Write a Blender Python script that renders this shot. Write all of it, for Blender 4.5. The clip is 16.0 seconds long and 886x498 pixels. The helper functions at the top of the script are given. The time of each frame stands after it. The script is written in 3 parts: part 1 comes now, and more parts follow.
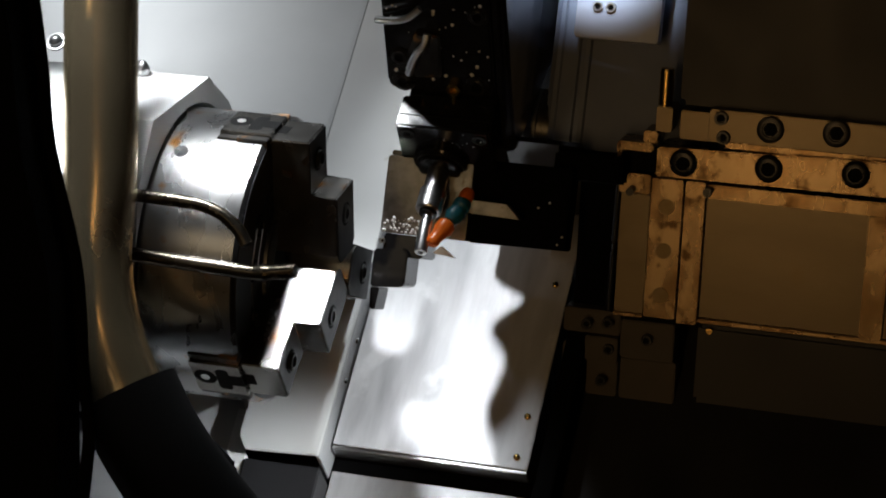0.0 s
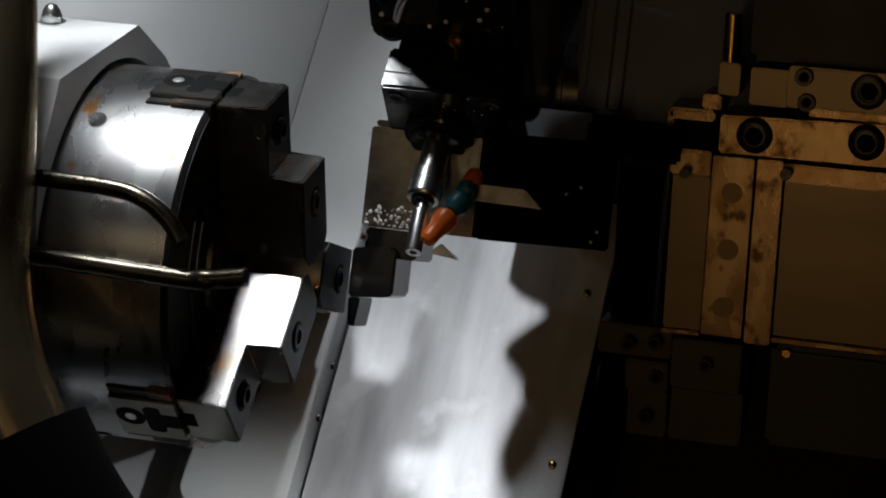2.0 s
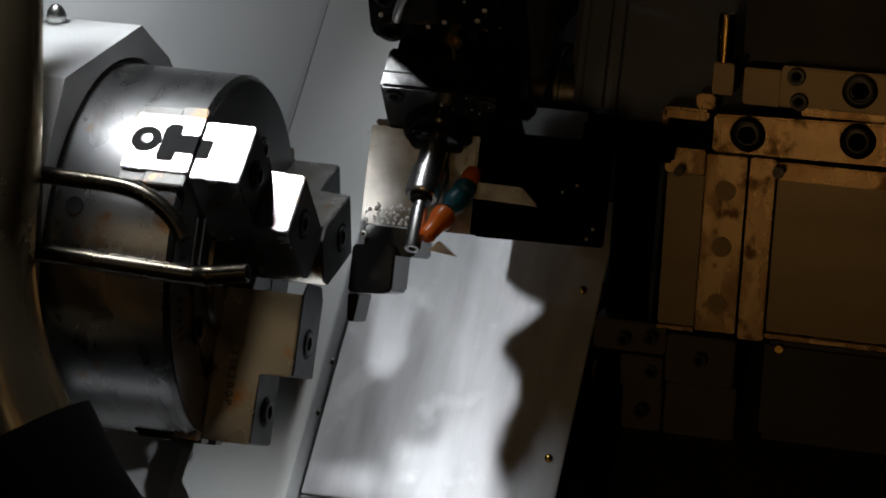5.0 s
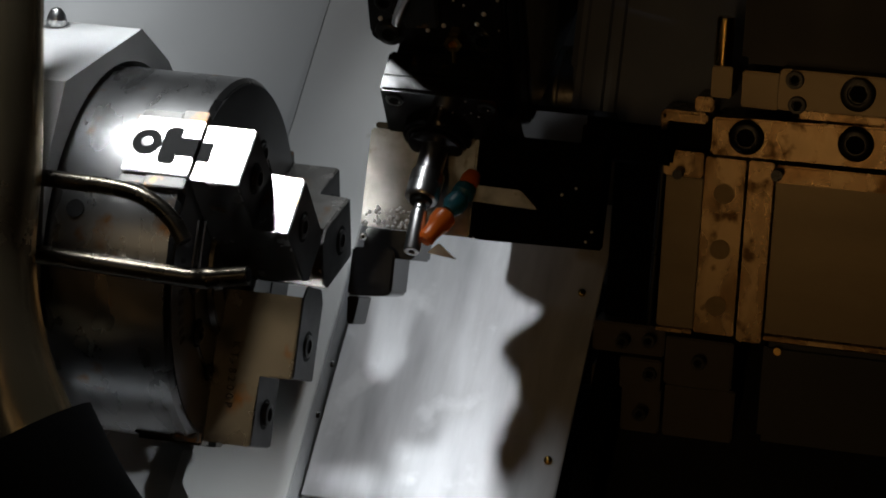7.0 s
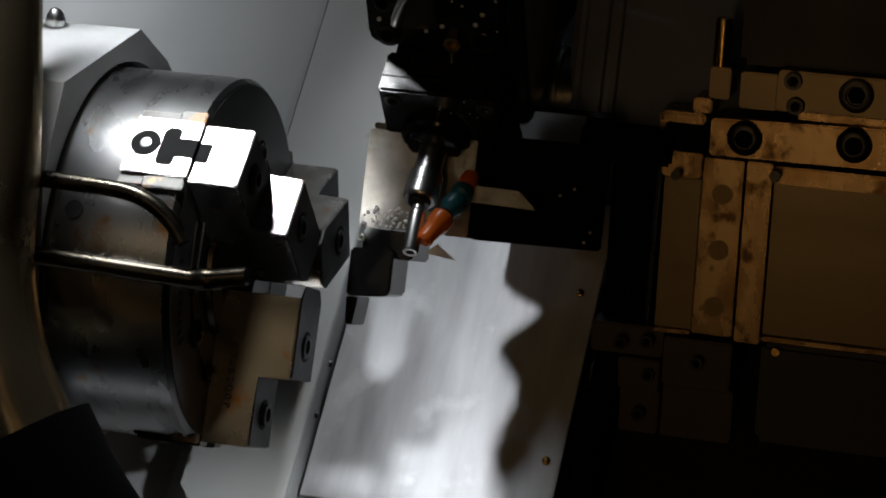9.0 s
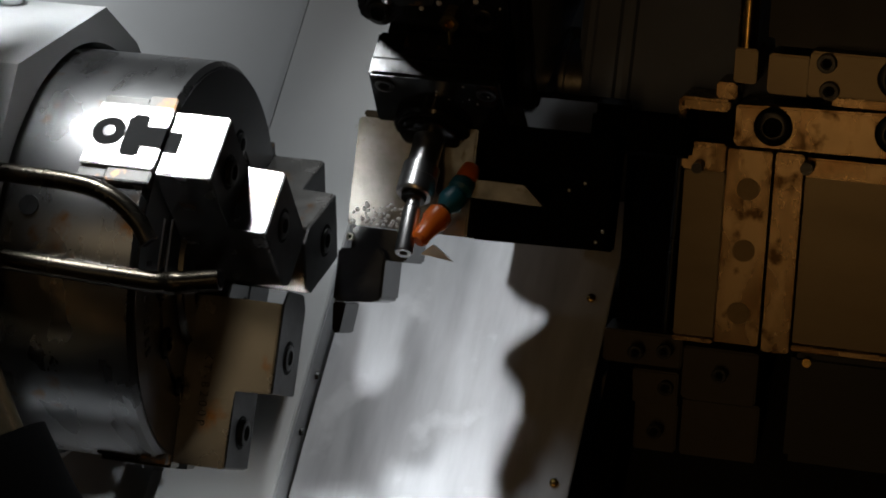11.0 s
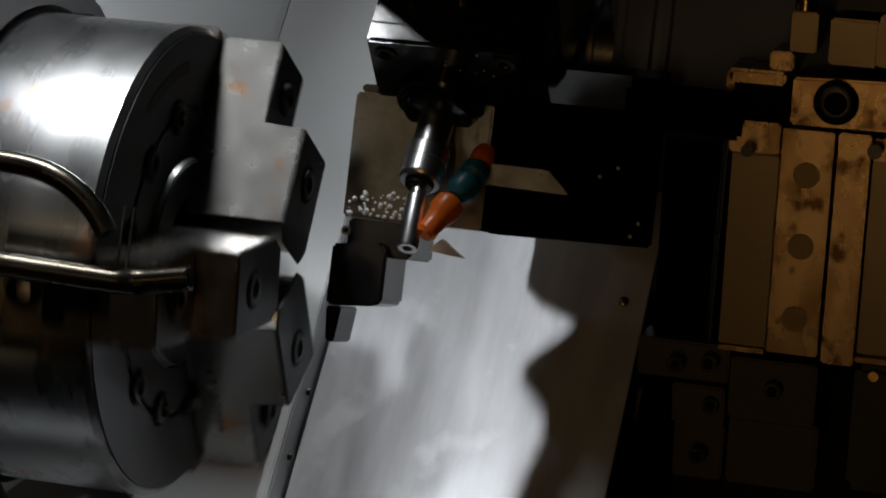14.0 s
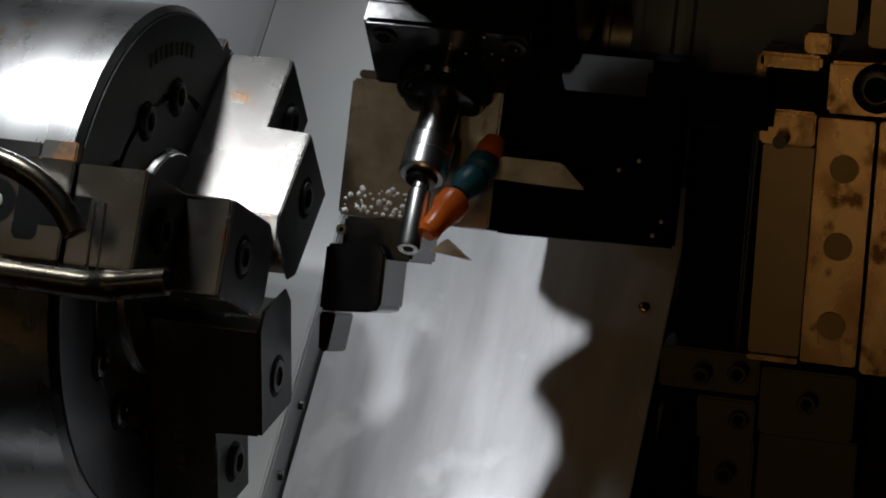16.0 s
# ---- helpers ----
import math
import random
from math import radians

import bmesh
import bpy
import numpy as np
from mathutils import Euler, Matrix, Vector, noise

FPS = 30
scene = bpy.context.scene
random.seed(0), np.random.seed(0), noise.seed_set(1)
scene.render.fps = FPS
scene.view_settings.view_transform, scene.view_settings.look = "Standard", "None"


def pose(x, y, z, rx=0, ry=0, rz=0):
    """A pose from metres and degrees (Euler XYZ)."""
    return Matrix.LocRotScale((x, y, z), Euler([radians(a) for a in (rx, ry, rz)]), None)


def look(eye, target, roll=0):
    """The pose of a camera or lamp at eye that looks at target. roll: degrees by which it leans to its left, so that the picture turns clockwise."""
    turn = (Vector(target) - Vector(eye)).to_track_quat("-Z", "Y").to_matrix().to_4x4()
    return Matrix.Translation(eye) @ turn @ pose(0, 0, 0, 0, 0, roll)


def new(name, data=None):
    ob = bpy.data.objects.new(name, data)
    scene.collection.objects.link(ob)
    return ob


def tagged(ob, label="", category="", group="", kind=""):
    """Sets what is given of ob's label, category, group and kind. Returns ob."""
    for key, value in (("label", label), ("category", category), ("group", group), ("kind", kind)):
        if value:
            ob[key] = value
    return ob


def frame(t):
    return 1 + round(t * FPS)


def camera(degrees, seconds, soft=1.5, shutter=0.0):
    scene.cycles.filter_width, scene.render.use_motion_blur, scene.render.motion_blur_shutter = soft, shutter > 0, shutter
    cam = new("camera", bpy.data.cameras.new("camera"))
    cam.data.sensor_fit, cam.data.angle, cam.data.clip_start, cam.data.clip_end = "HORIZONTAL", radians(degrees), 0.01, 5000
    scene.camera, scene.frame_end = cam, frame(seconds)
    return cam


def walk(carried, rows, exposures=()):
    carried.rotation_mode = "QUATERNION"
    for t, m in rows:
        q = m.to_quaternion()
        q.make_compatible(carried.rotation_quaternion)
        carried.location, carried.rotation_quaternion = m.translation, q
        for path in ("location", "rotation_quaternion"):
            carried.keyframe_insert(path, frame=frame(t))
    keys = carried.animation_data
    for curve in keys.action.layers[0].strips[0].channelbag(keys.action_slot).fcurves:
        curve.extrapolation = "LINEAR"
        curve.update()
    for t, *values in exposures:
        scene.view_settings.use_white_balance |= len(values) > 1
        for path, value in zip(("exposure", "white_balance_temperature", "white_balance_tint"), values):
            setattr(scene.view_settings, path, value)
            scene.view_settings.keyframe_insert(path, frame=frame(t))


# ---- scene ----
# The spindle runs along x at 1.1 m; the bed slopes at 45 degrees behind it.
cam = camera(20, 16.0, soft=1.9, shutter=0.5)
walk(cam, [
    (0.0, look((0.5675, -1.6802, 1.5765), (0.2441, -0.4647, 1.2479), 2.76)),
    (0.5, look((0.5395, -1.5687, 1.5460), (0.2147, -0.3535, 1.2177), 2.68)),
    (1.0, look((0.4979, -1.4216, 1.5064), (0.1754, -0.2060, 1.1774), 2.78)),
    (1.5, look((0.4692, -1.3011, 1.4741), (0.1440, -0.0863, 1.1445), 2.82)),
    (2.0, look((0.4637, -1.2824, 1.4698), (0.1389, -0.0676, 1.1400), 2.66)),
    (2.5, look((0.4591, -1.2802, 1.4722), (0.1384, -0.0647, 1.1410), 2.57)),
    (3.0, look((0.4614, -1.2861, 1.4692), (0.1397, -0.0703, 1.1399), 2.72)),
    (3.5, look((0.4631, -1.2890, 1.4686), (0.1408, -0.0731, 1.1403), 2.80)),
    (4.0, look((0.4656, -1.2951, 1.4730), (0.1431, -0.0798, 1.1427), 2.76)),
    (6.5, look((0.4701, -1.3097, 1.4722), (0.1467, -0.0935, 1.1464), 2.69)),
    (7.0, look((0.4696, -1.3098, 1.4723), (0.1469, -0.0934, 1.1464), 2.70)),
    (7.5, look((0.4702, -1.3099, 1.4731), (0.1471, -0.0938, 1.1466), 2.70)),
    (8.0, look((0.4679, -1.3101, 1.4731), (0.1473, -0.0933, 1.1466), 2.76)),
    (8.5, look((0.4688, -1.3121, 1.4725), (0.1477, -0.0951, 1.1471), 2.77)),
    (9.0, look((0.4700, -1.3096, 1.4766), (0.1479, -0.0939, 1.1474), 2.76)),
    (11.5, look((0.4275, -1.1454, 1.4296), (0.1041, 0.0707, 1.1030), 2.70)),
    (12.0, look((0.4195, -1.1241, 1.4231), (0.0977, 0.0925, 1.0972), 2.73)),
    (12.5, look((0.4179, -1.1144, 1.4195), (0.0942, 0.1020, 1.0943), 2.78)),
    (13.0, look((0.4070, -1.0715, 1.4100), (0.0825, 0.1442, 1.0833), 2.72)),
    (13.5, look((0.4014, -1.0513, 1.3961), (0.0755, 0.1658, 1.0758), 2.68)),
    (14.0, look((0.3956, -1.0142, 1.3865), (0.0654, 0.2017, 1.0662), 2.62)),
    (14.5, look((0.3775, -0.9417, 1.3677), (0.0456, 0.2737, 1.0470), 2.54)),
    (15.0, look((0.3676, -0.9209, 1.3648), (0.0403, 0.2949, 1.0414), 2.46)),
    (15.5, look((0.3709, -0.9235, 1.3621), (0.0392, 0.2921, 1.0423), 2.62)),
    (16.0, look((0.3696, -0.9234, 1.3604), (0.0386, 0.2930, 1.0428), 2.55)),
], exposures=[(0.0, 0.55), (0.5, 0.3), (1.0, 0.0), (1.5, -0.3), (2.0, -0.45), (3.0, -0.58), (3.7, -0.65), (13.5, -0.65), (14.5, -0.55), (16.0, -0.55)])

# ---- world and lights ----
world = bpy.data.worlds.new("workshop")
scene.world = world
world.use_nodes = True
world.node_tree.nodes["Background"].inputs[0].default_value = (0.75, 0.85, 1.0, 1)
world.node_tree.nodes["Background"].inputs[1].default_value = 0.006


def area_lamp(name, eye, target, sx, sy, power, colour, spread=180):
    data = bpy.data.lights.new(name, "AREA")
    data.shape, data.size, data.size_y = "RECTANGLE", sx, sy
    data.energy, data.color, data.spread = power, colour, radians(spread)
    ob = new(name, data)
    ob.matrix_world = look(eye, target)
    return ob


# unseen lamps under the cabin roof, warm workshop light, and fills added for dim areas
area_lamp("bed_lamp", (0.05, 0.42, 1.75), (0.13, 0.03, 0.98), 0.03, 0.03, 0.24, (0.93, 0.97, 1.0), 27)
# extra spot at the bed lamp's place, added to brighten the cover's streak
area_lamp("bed_fill_spot", (0.05, 0.42, 1.75), (0.150, 0.015, 0.97), 0.03, 0.03, 0.12, (0.93, 0.97, 1.0), 11)
area_lamp("chuck_lamp", (-0.20, -0.115, 1.72), (-0.10, -0.07, 1.16), 0.07, 0.25, 0.84, (0.93, 0.97, 1.0), 25)
# added fill lights, unseen: headstock wall, then blue plate and casing
area_lamp("wall_fill", (-0.50, 0.10, 1.88), (-0.27, 0.26, 1.30), 0.06, 0.06, 0.24, (0.93, 0.97, 1.0), 44)
area_lamp("plate_fill", (0.14, -0.42, 1.93), (0.187, 0.12, 1.380), 0.03, 0.03, 0.075, (0.78, 0.87, 1.0), 8)
# added fill light from the front right for the white guard
area_lamp("guard_fill", (1.15, -0.55, 1.50), (0.015, -0.025, 0.93), 0.04, 0.04, 0.045, (0.95, 0.98, 1.0), 7.5)
area_lamp("warm_lamp", (0.16, -1.45, 1.14), (0.28, 0.12, 1.12), 0.09, 0.85, 0.24, (1.0, 0.60, 0.25), 80)
area_lamp("workshop_lamp", (-0.42, -1.25, 1.60), (0.0, -0.05, 1.10), 0.30, 0.30, 0.028, (1.0, 0.76, 0.46), 60)

# ---- frames of reference ----
O = Vector((0, 0, 1.1))
D = math.sqrt(0.5)
BED = Matrix(((1, 0, 0, 0), (0, D, -D, 0.0834), (0, D, D, 1.0166), (0, 0, 0, 1)))     # x, up the slope, out of the slope
c15, s15 = math.cos(radians(15)), math.sin(radians(15))
TILT = Matrix(((1, 0, 0, 0), (0, c15, s15, 0), (0, -s15, c15, 1.1), (0, 0, 0, 1)))     # x, back, up, leaning back 15 degrees
WORLD = Matrix.Identity(4)


# ---- materials ----
def material(name, base, rough=0.4, metal=0.0, second=None, scale=60.0, amount=0.5, bump=0.1, bump_scale=400.0,
             stretch=(1, 1, 1), stain=None, stain_scale=25.0, stain_at=0.62, rough_var=0.12, coat=0.0, gloss=0.5):
    m = bpy.data.materials.new(name)
    m.use_nodes = True
    nt = m.node_tree
    bsdf = nt.nodes["Principled BSDF"]
    L = nt.links.new
    co = nt.nodes.new("ShaderNodeTexCoord")
    mp = nt.nodes.new("ShaderNodeMapping")
    mp.inputs["Scale"].default_value = stretch
    L(co.outputs["Object"], mp.inputs[0])
    n1 = nt.nodes.new("ShaderNodeTexNoise")
    n1.inputs["Scale"].default_value, n1.inputs["Detail"].default_value = scale, 6
    L(mp.outputs[0], n1.inputs["Vector"])
    ramp = nt.nodes.new("ShaderNodeValToRGB")
    ramp.color_ramp.elements[0].position, ramp.color_ramp.elements[1].position = 0.5 - amount / 2, 0.5 + amount / 2
    second = second or tuple(v * 0.7 for v in base)
    ramp.color_ramp.elements[0].color, ramp.color_ramp.elements[1].color = (*second, 1), (*base, 1)
    L(n1.outputs["Fac"], ramp.inputs[0])
    colour = ramp.outputs[0]
    if stain:
        n2 = nt.nodes.new("ShaderNodeTexNoise")
        n2.inputs["Scale"].default_value, n2.inputs["Detail"].default_value = stain_scale, 8
        L(co.outputs["Object"], n2.inputs["Vector"])
        r2 = nt.nodes.new("ShaderNodeValToRGB")
        r2.color_ramp.elements[0].position, r2.color_ramp.elements[1].position = stain_at, stain_at + 0.1
        L(n2.outputs["Fac"], r2.inputs[0])
        mix = nt.nodes.new("ShaderNodeMix")
        mix.data_type = "RGBA"
        L(r2.outputs[0], mix.inputs[0])
        L(colour, mix.inputs[6])
        mix.inputs[7].default_value = (*stain, 1)
        colour = mix.outputs[2]
    L(colour, bsdf.inputs["Base Color"])
    n3 = nt.nodes.new("ShaderNodeTexNoise")
    n3.inputs["Scale"].default_value, n3.inputs["Detail"].default_value = bump_scale, 4
    L(mp.outputs[0], n3.inputs["Vector"])
    mr = nt.nodes.new("ShaderNodeMapRange")
    mr.inputs[3].default_value, mr.inputs[4].default_value = max(0.03, rough - rough_var), min(1.0, rough + rough_var)
    L(n1.outputs["Fac"], mr.inputs[0])
    L(mr.outputs[0], bsdf.inputs["Roughness"])
    bp = nt.nodes.new("ShaderNodeBump")
    bp.inputs["Strength"].default_value, bp.inputs["Distance"].default_value = bump, 0.0006
    L(n3.outputs["Fac"], bp.inputs["Height"])
    L(bp.outputs[0], bsdf.inputs["Normal"])
    bsdf.inputs["Metallic"].default_value = metal
    bsdf.inputs["Coat Weight"].default_value = coat
    bsdf.inputs["Specular IOR Level"].default_value = gloss
    return m


RUST = (0.30, 0.14, 0.04)
M_WHITE = material("white_paint", (0.62, 0.63, 0.63), 0.38, second=(0.56, 0.57, 0.57), scale=18, bump=0.06, stain=(0.4, 0.38, 0.33), stain_scale=55, stain_at=0.72)
M_GREY = material("grey_paint", (0.42, 0.43, 0.44), 0.42, second=(0.37, 0.38, 0.39), scale=14, bump=0.06)
M_DARK = material("dark_paint", (0.016, 0.016, 0.018), 0.5, second=(0.010, 0.010, 0.011), scale=20, bump=0.1)
M_CABIN = material("cabin_paint", (0.02, 0.02, 0.022), 0.6, second=(0.014, 0.014, 0.016), scale=8, bump=0.1)
M_COVER = material("stainless_sheet", (0.62, 0.63, 0.65), 0.48, 0.15, gloss=0.35, second=(0.40, 0.41, 0.43), scale=34, amount=0.5, bump=0.20, bump_scale=150, stretch=(2.2, 0.45, 1), rough_var=0.18, stain=(0.65, 0.66, 0.68), stain_scale=28, stain_at=0.58)
M_CHUCK = material("turned_steel", (0.34, 0.34, 0.34), 0.28, 1.0, second=(0.27, 0.27, 0.27), scale=30, amount=0.8, bump=0.03, bump_scale=500, stretch=(2, 1, 1), rough_var=0.06, stain=RUST, stain_scale=44, stain_at=0.60)
M_SHADED_FACE = material("shaded_face_steel", (0.11, 0.11, 0.113), 0.33, 1.0, second=(0.07, 0.07, 0.07), scale=50, bump=0.06, stain=(0.10, 0.07, 0.03), stain_scale=30, stain_at=0.64)
M_JAW = material("ground_steel", (0.31, 0.30, 0.285), 0.26, 1.0, second=(0.25, 0.242, 0.228), scale=70, amount=1.0, rough_var=0.05, bump=0.05, bump_scale=700, stain=RUST, stain_scale=42, stain_at=0.595)
M_JAWTOP = material("shaded_black_steel", (0.014, 0.0135, 0.012), 0.42, 0.2, second=(0.007, 0.007, 0.0065), scale=60, bump=0.15, bump_scale=500, stain=(0.05, 0.036, 0.022), stain_scale=120, stain_at=0.68, gloss=0.25)
M_KEY = material("dull_key_steel", (0.055, 0.054, 0.052), 0.42, 0.9, second=(0.035, 0.034, 0.032), scale=80, bump=0.1, stain=RUST, stain_scale=70, stain_at=0.60)
M_RUSTY = material("rusty_steel", (0.09, 0.085, 0.075), 0.5, 0.4, second=(0.06, 0.055, 0.05), scale=90, bump=0.25, bump_scale=400, stain=(0.24, 0.11, 0.035), stain_scale=90, stain_at=0.47)
M_BLACK = material("black_oxide", (0.009, 0.009, 0.010), 0.15, 0.0, second=(0.007, 0.007, 0.008), scale=60, bump=0.08, bump_scale=220, rough_var=0.1, gloss=0.4)
M_CASING = material("slate_casing", (0.20, 0.23, 0.30), 0.35, 0.0, second=(0.16, 0.185, 0.25), scale=30, bump=0.08, bump_scale=300, rough_var=0.12)
M_BOLT = material("black_bolt", (0.03, 0.03, 0.03), 0.3, 0.6, bump=0.1)
M_STEEL = material("bright_steel", (0.72, 0.72, 0.72), 0.32, 1.0, second=(0.60, 0.60, 0.60), scale=80, bump=0.015, rough_var=0.05)
M_BLOCK = material("tool_block_steel", (0.36, 0.355, 0.34), 0.34, 1.0, second=(0.17, 0.165, 0.155), scale=70, amount=0.35, bump=0.25, bump_scale=160, stain=(0.10, 0.075, 0.03), stain_scale=75, stain_at=0.60)
M_PIPE = material("coolant_pipe_steel", (0.094, 0.083, 0.066), 0.28, 1.0, second=(0.05, 0.043, 0.033), scale=60, bump=0.08)
M_GOLD = material("oily_steel_plate", (0.30, 0.215, 0.12), 0.27, 1.0, second=(0.15, 0.095, 0.045), scale=60, amount=0.22, bump=0.35, bump_scale=110, stretch=(1, 1, 0.5), stain=(0.06, 0.035, 0.015), stain_scale=70, stain_at=0.56)
M_PANEL = material("brushed_panel", (0.15, 0.12, 0.08), 0.33, 1.0, second=(0.10, 0.08, 0.05), scale=26, amount=0.6, bump=0.08, stretch=(0.6, 1, 1.5), stain=(0.12, 0.09, 0.05), stain_scale=20, stain_at=0.64)
# darker brown version of the plate steel, shade of the lower brackets put in
M_SHADED_PLATE = material("shaded_plate_brown", (0.055, 0.040, 0.024), 0.5, second=(0.03, 0.022, 0.014), scale=40, amount=0.4, bump=0.2)
M_DOT = material("plug_bronze", (0.26, 0.19, 0.10), 0.5, 1.0, scale=90)
M_BRASS = material("brass", (0.62, 0.40, 0.13), 0.25, 1.0, scale=70)
M_ORANGE = material("orange_plastic", (0.92, 0.20, 0.02), 0.34, second=(0.78, 0.15, 0.015), scale=60, bump=0.05)
M_TEAL = material("teal_plastic", (0.015, 0.14, 0.19), 0.36, second=(0.01, 0.07, 0.09), scale=60, bump=0.05)
# dull black for rubber and blocks, and for sheets that stand in for shade
M_DULL_BLACK = material("dull_black", (0.003, 0.003, 0.0032), 0.85, gloss=0.06, scale=40, bump=0.15)
M_TUBE = material("dark_tube", (0.66, 0.53, 0.34), 0.24, 0.95, second=(0.56, 0.44, 0.27), scale=12, bump=0.05)
M_BLUE = material("pale_blue_paint", (0.66, 0.71, 0.84), 0.35, second=(0.58, 0.63, 0.76), scale=20, bump=0.06)
M_INK = material("stamped_mark", (0.02, 0.018, 0.015), 0.6, scale=60)
# flat black for the shade inside bores, slots, holes, sockets and seams
M_SHADE = material("recess_shade", (0.004, 0.004, 0.004), 0.6, scale=60, gloss=0.05)
mw = bpy.data.materials.new("water_drop")
mw.use_nodes = True
mw.node_tree.nodes["Principled BSDF"].inputs["Base Color"].default_value = (0.95, 0.96, 0.97, 1)
mw.node_tree.nodes["Principled BSDF"].inputs["Roughness"].default_value = 0.04
mw.node_tree.nodes["Principled BSDF"].inputs["Transmission Weight"].default_value = 0.15
M_DROP = mw


# ---- mesh helpers ----
def link(name, bm, mat, parent=None, label="", smooth=False):
    me = bpy.data.meshes.new(name)
    bmesh.ops.recalc_face_normals(bm, faces=bm.faces)
    bm.to_mesh(me)
    bm.free()
    me.materials.append(mat)
    if smooth:
        for p in me.polygons:
            p.use_smooth = True
        me.set_sharp_from_angle(angle=radians(35))
    ob = new(name, me)
    if parent:
        ob.parent = parent
    if label:
        ob["label"] = label
    return ob


part = link


def thing(name, label, category, group="", at=WORLD):
    ob = new(name)
    ob.empty_display_size = 0.02
    ob.matrix_world = at
    return tagged(ob, label, category, group)


def structure(name, bm, mat, at=WORLD, label="", smooth=False):
    ob = link(name, bm, mat, None, label, smooth)
    ob.matrix_world = at
    return tagged(ob, kind="structure")


def box(x0, x1, y0, y1, z0, z1, bevel=0.0, bm=None):
    bm = bm or bmesh.new()
    vs = bmesh.ops.create_cube(bm, size=1.0)["verts"]
    for v in vs:
        v.co = Vector(((x0 + x1) / 2 + v.co.x * (x1 - x0), (y0 + y1) / 2 + v.co.y * (y1 - y0), (z0 + z1) / 2 + v.co.z * (z1 - z0)))
    if bevel:
        es = {e for v in vs for e in v.link_edges}
        bmesh.ops.bevel(bm, geom=list(es), offset=bevel, segments=2, affect="EDGES", clamp_overlap=True)
    return bm


def prism(points, axis, a, b, bevel=0.0):
    """A polygon drawn in the plane across axis (0: y,z; 1: x,z; 2: x,y), drawn out from a to b along it."""
    bm = bmesh.new()

    def at(p, k):
        return Vector((k, p[0], p[1])) if axis == 0 else Vector((p[0], k, p[1])) if axis == 1 else Vector((p[0], p[1], k))
    lo = [bm.verts.new(at(p, a)) for p in points]
    hi = [bm.verts.new(at(p, b)) for p in points]
    bm.faces.new(lo)
    bm.faces.new(hi[::-1])
    for i in range(len(points)):
        j = (i + 1) % len(points)
        bm.faces.new((lo[i], lo[j], hi[j], hi[i]))
    if bevel:
        bmesh.ops.bevel(bm, geom=list(bm.edges), offset=bevel, segments=2, affect="EDGES", clamp_overlap=True)
    return bm


def lathe(profile, start, way, seg=48, bm=None, caps=True):
    """Turns a profile of (distance along way, radius) about the line from start."""
    bm = bm or bmesh.new()
    q = Vector(way).normalized().to_track_quat("Z", "Y")
    rings = []
    for d, r in profile:
        rings.append([bm.verts.new(Vector(start) + q @ Vector((r * math.cos(2 * math.pi * k / seg), r * math.sin(2 * math.pi * k / seg), d))) for k in range(seg)])
    for a, b in zip(rings, rings[1:]):
        for k in range(seg):
            bm.faces.new((a[k], a[(k + 1) % seg], b[(k + 1) % seg], b[k]))
    if caps:
        bm.faces.new(rings[0])
        bm.faces.new(rings[-1])
    return bm


def smooth_path(points, steps=8):
    pts = [Vector(p) for p in points]
    pts = [2 * pts[0] - pts[1]] + pts + [2 * pts[-1] - pts[-2]]
    out = []
    for i in range(1, len(pts) - 2):
        a, b, c, d = pts[i - 1:i + 3]
        for k in range(steps):
            t = k / steps
            out.append(0.5 * (2 * b + (c - a) * t + (2 * a - 5 * b + 4 * c - d) * t * t + (3 * b - a - 3 * c + d) * t ** 3))
    return out + [pts[-2]]


def sweep(points, r, seg=24, steps=8, radii=None):
    path = smooth_path(points, steps)
    bm = bmesh.new()
    rings = []
    up = Vector((0.1, 0.3, 1)).normalized()
    for i, p in enumerate(path):
        way = (path[min(i + 1, len(path) - 1)] - path[max(i - 1, 0)]).normalized()
        side = way.cross(up).normalized()
        other = side.cross(way)
        rr = radii(i / (len(path) - 1)) if radii else r
        rings.append([bm.verts.new(p + rr * (math.cos(2 * math.pi * k / seg) * side + math.sin(2 * math.pi * k / seg) * other)) for k in range(seg)])
    for a, b in zip(rings, rings[1:]):
        for k in range(seg):
            bm.faces.new((a[k], a[(k + 1) % seg], b[(k + 1) % seg], b[k]))
    bm.faces.new(rings[0])
    bm.faces.new(rings[-1])
    return bm


def socket_screw(parent, place, way, r, high, mat=None, name="socket_screw", label=""):
    """A cap screw: knurled rim, chamfer and a hexagon socket."""
    mat = mat or M_BOLT
    s = part(name, lathe([(-0.002, r), (high * 0.85, r), (high, r * 0.9), (high, r * 0.62), (high * 0.2, r * 0.56)], place, way, 24), mat, parent, label, True)
    part("socket", lathe([(high * 0.22, r * 0.55), (high * 0.24, r * 0.1)], place, way, 6), M_SHADE, s)
    return s


def lettering(text, size, m, mat, parent, depth=0.0003):
    cu = bpy.data.curves.new("lettering", "FONT")
    cu.body, cu.size, cu.extrude, cu.align_x, cu.align_y = text, size, depth, "CENTER", "CENTER"
    tmp = bpy.data.objects.new("lettering", cu)
    scene.collection.objects.link(tmp)
    bpy.context.view_layer.update()
    me = bpy.data.meshes.new_from_object(tmp.evaluated_get(bpy.context.evaluated_depsgraph_get()))
    bpy.data.objects.remove(tmp)
    me.materials.clear()
    me.materials.append(mat)
    ob = new("lettering", me)
    ob.parent = parent
    ob.matrix_local = m
    return ob


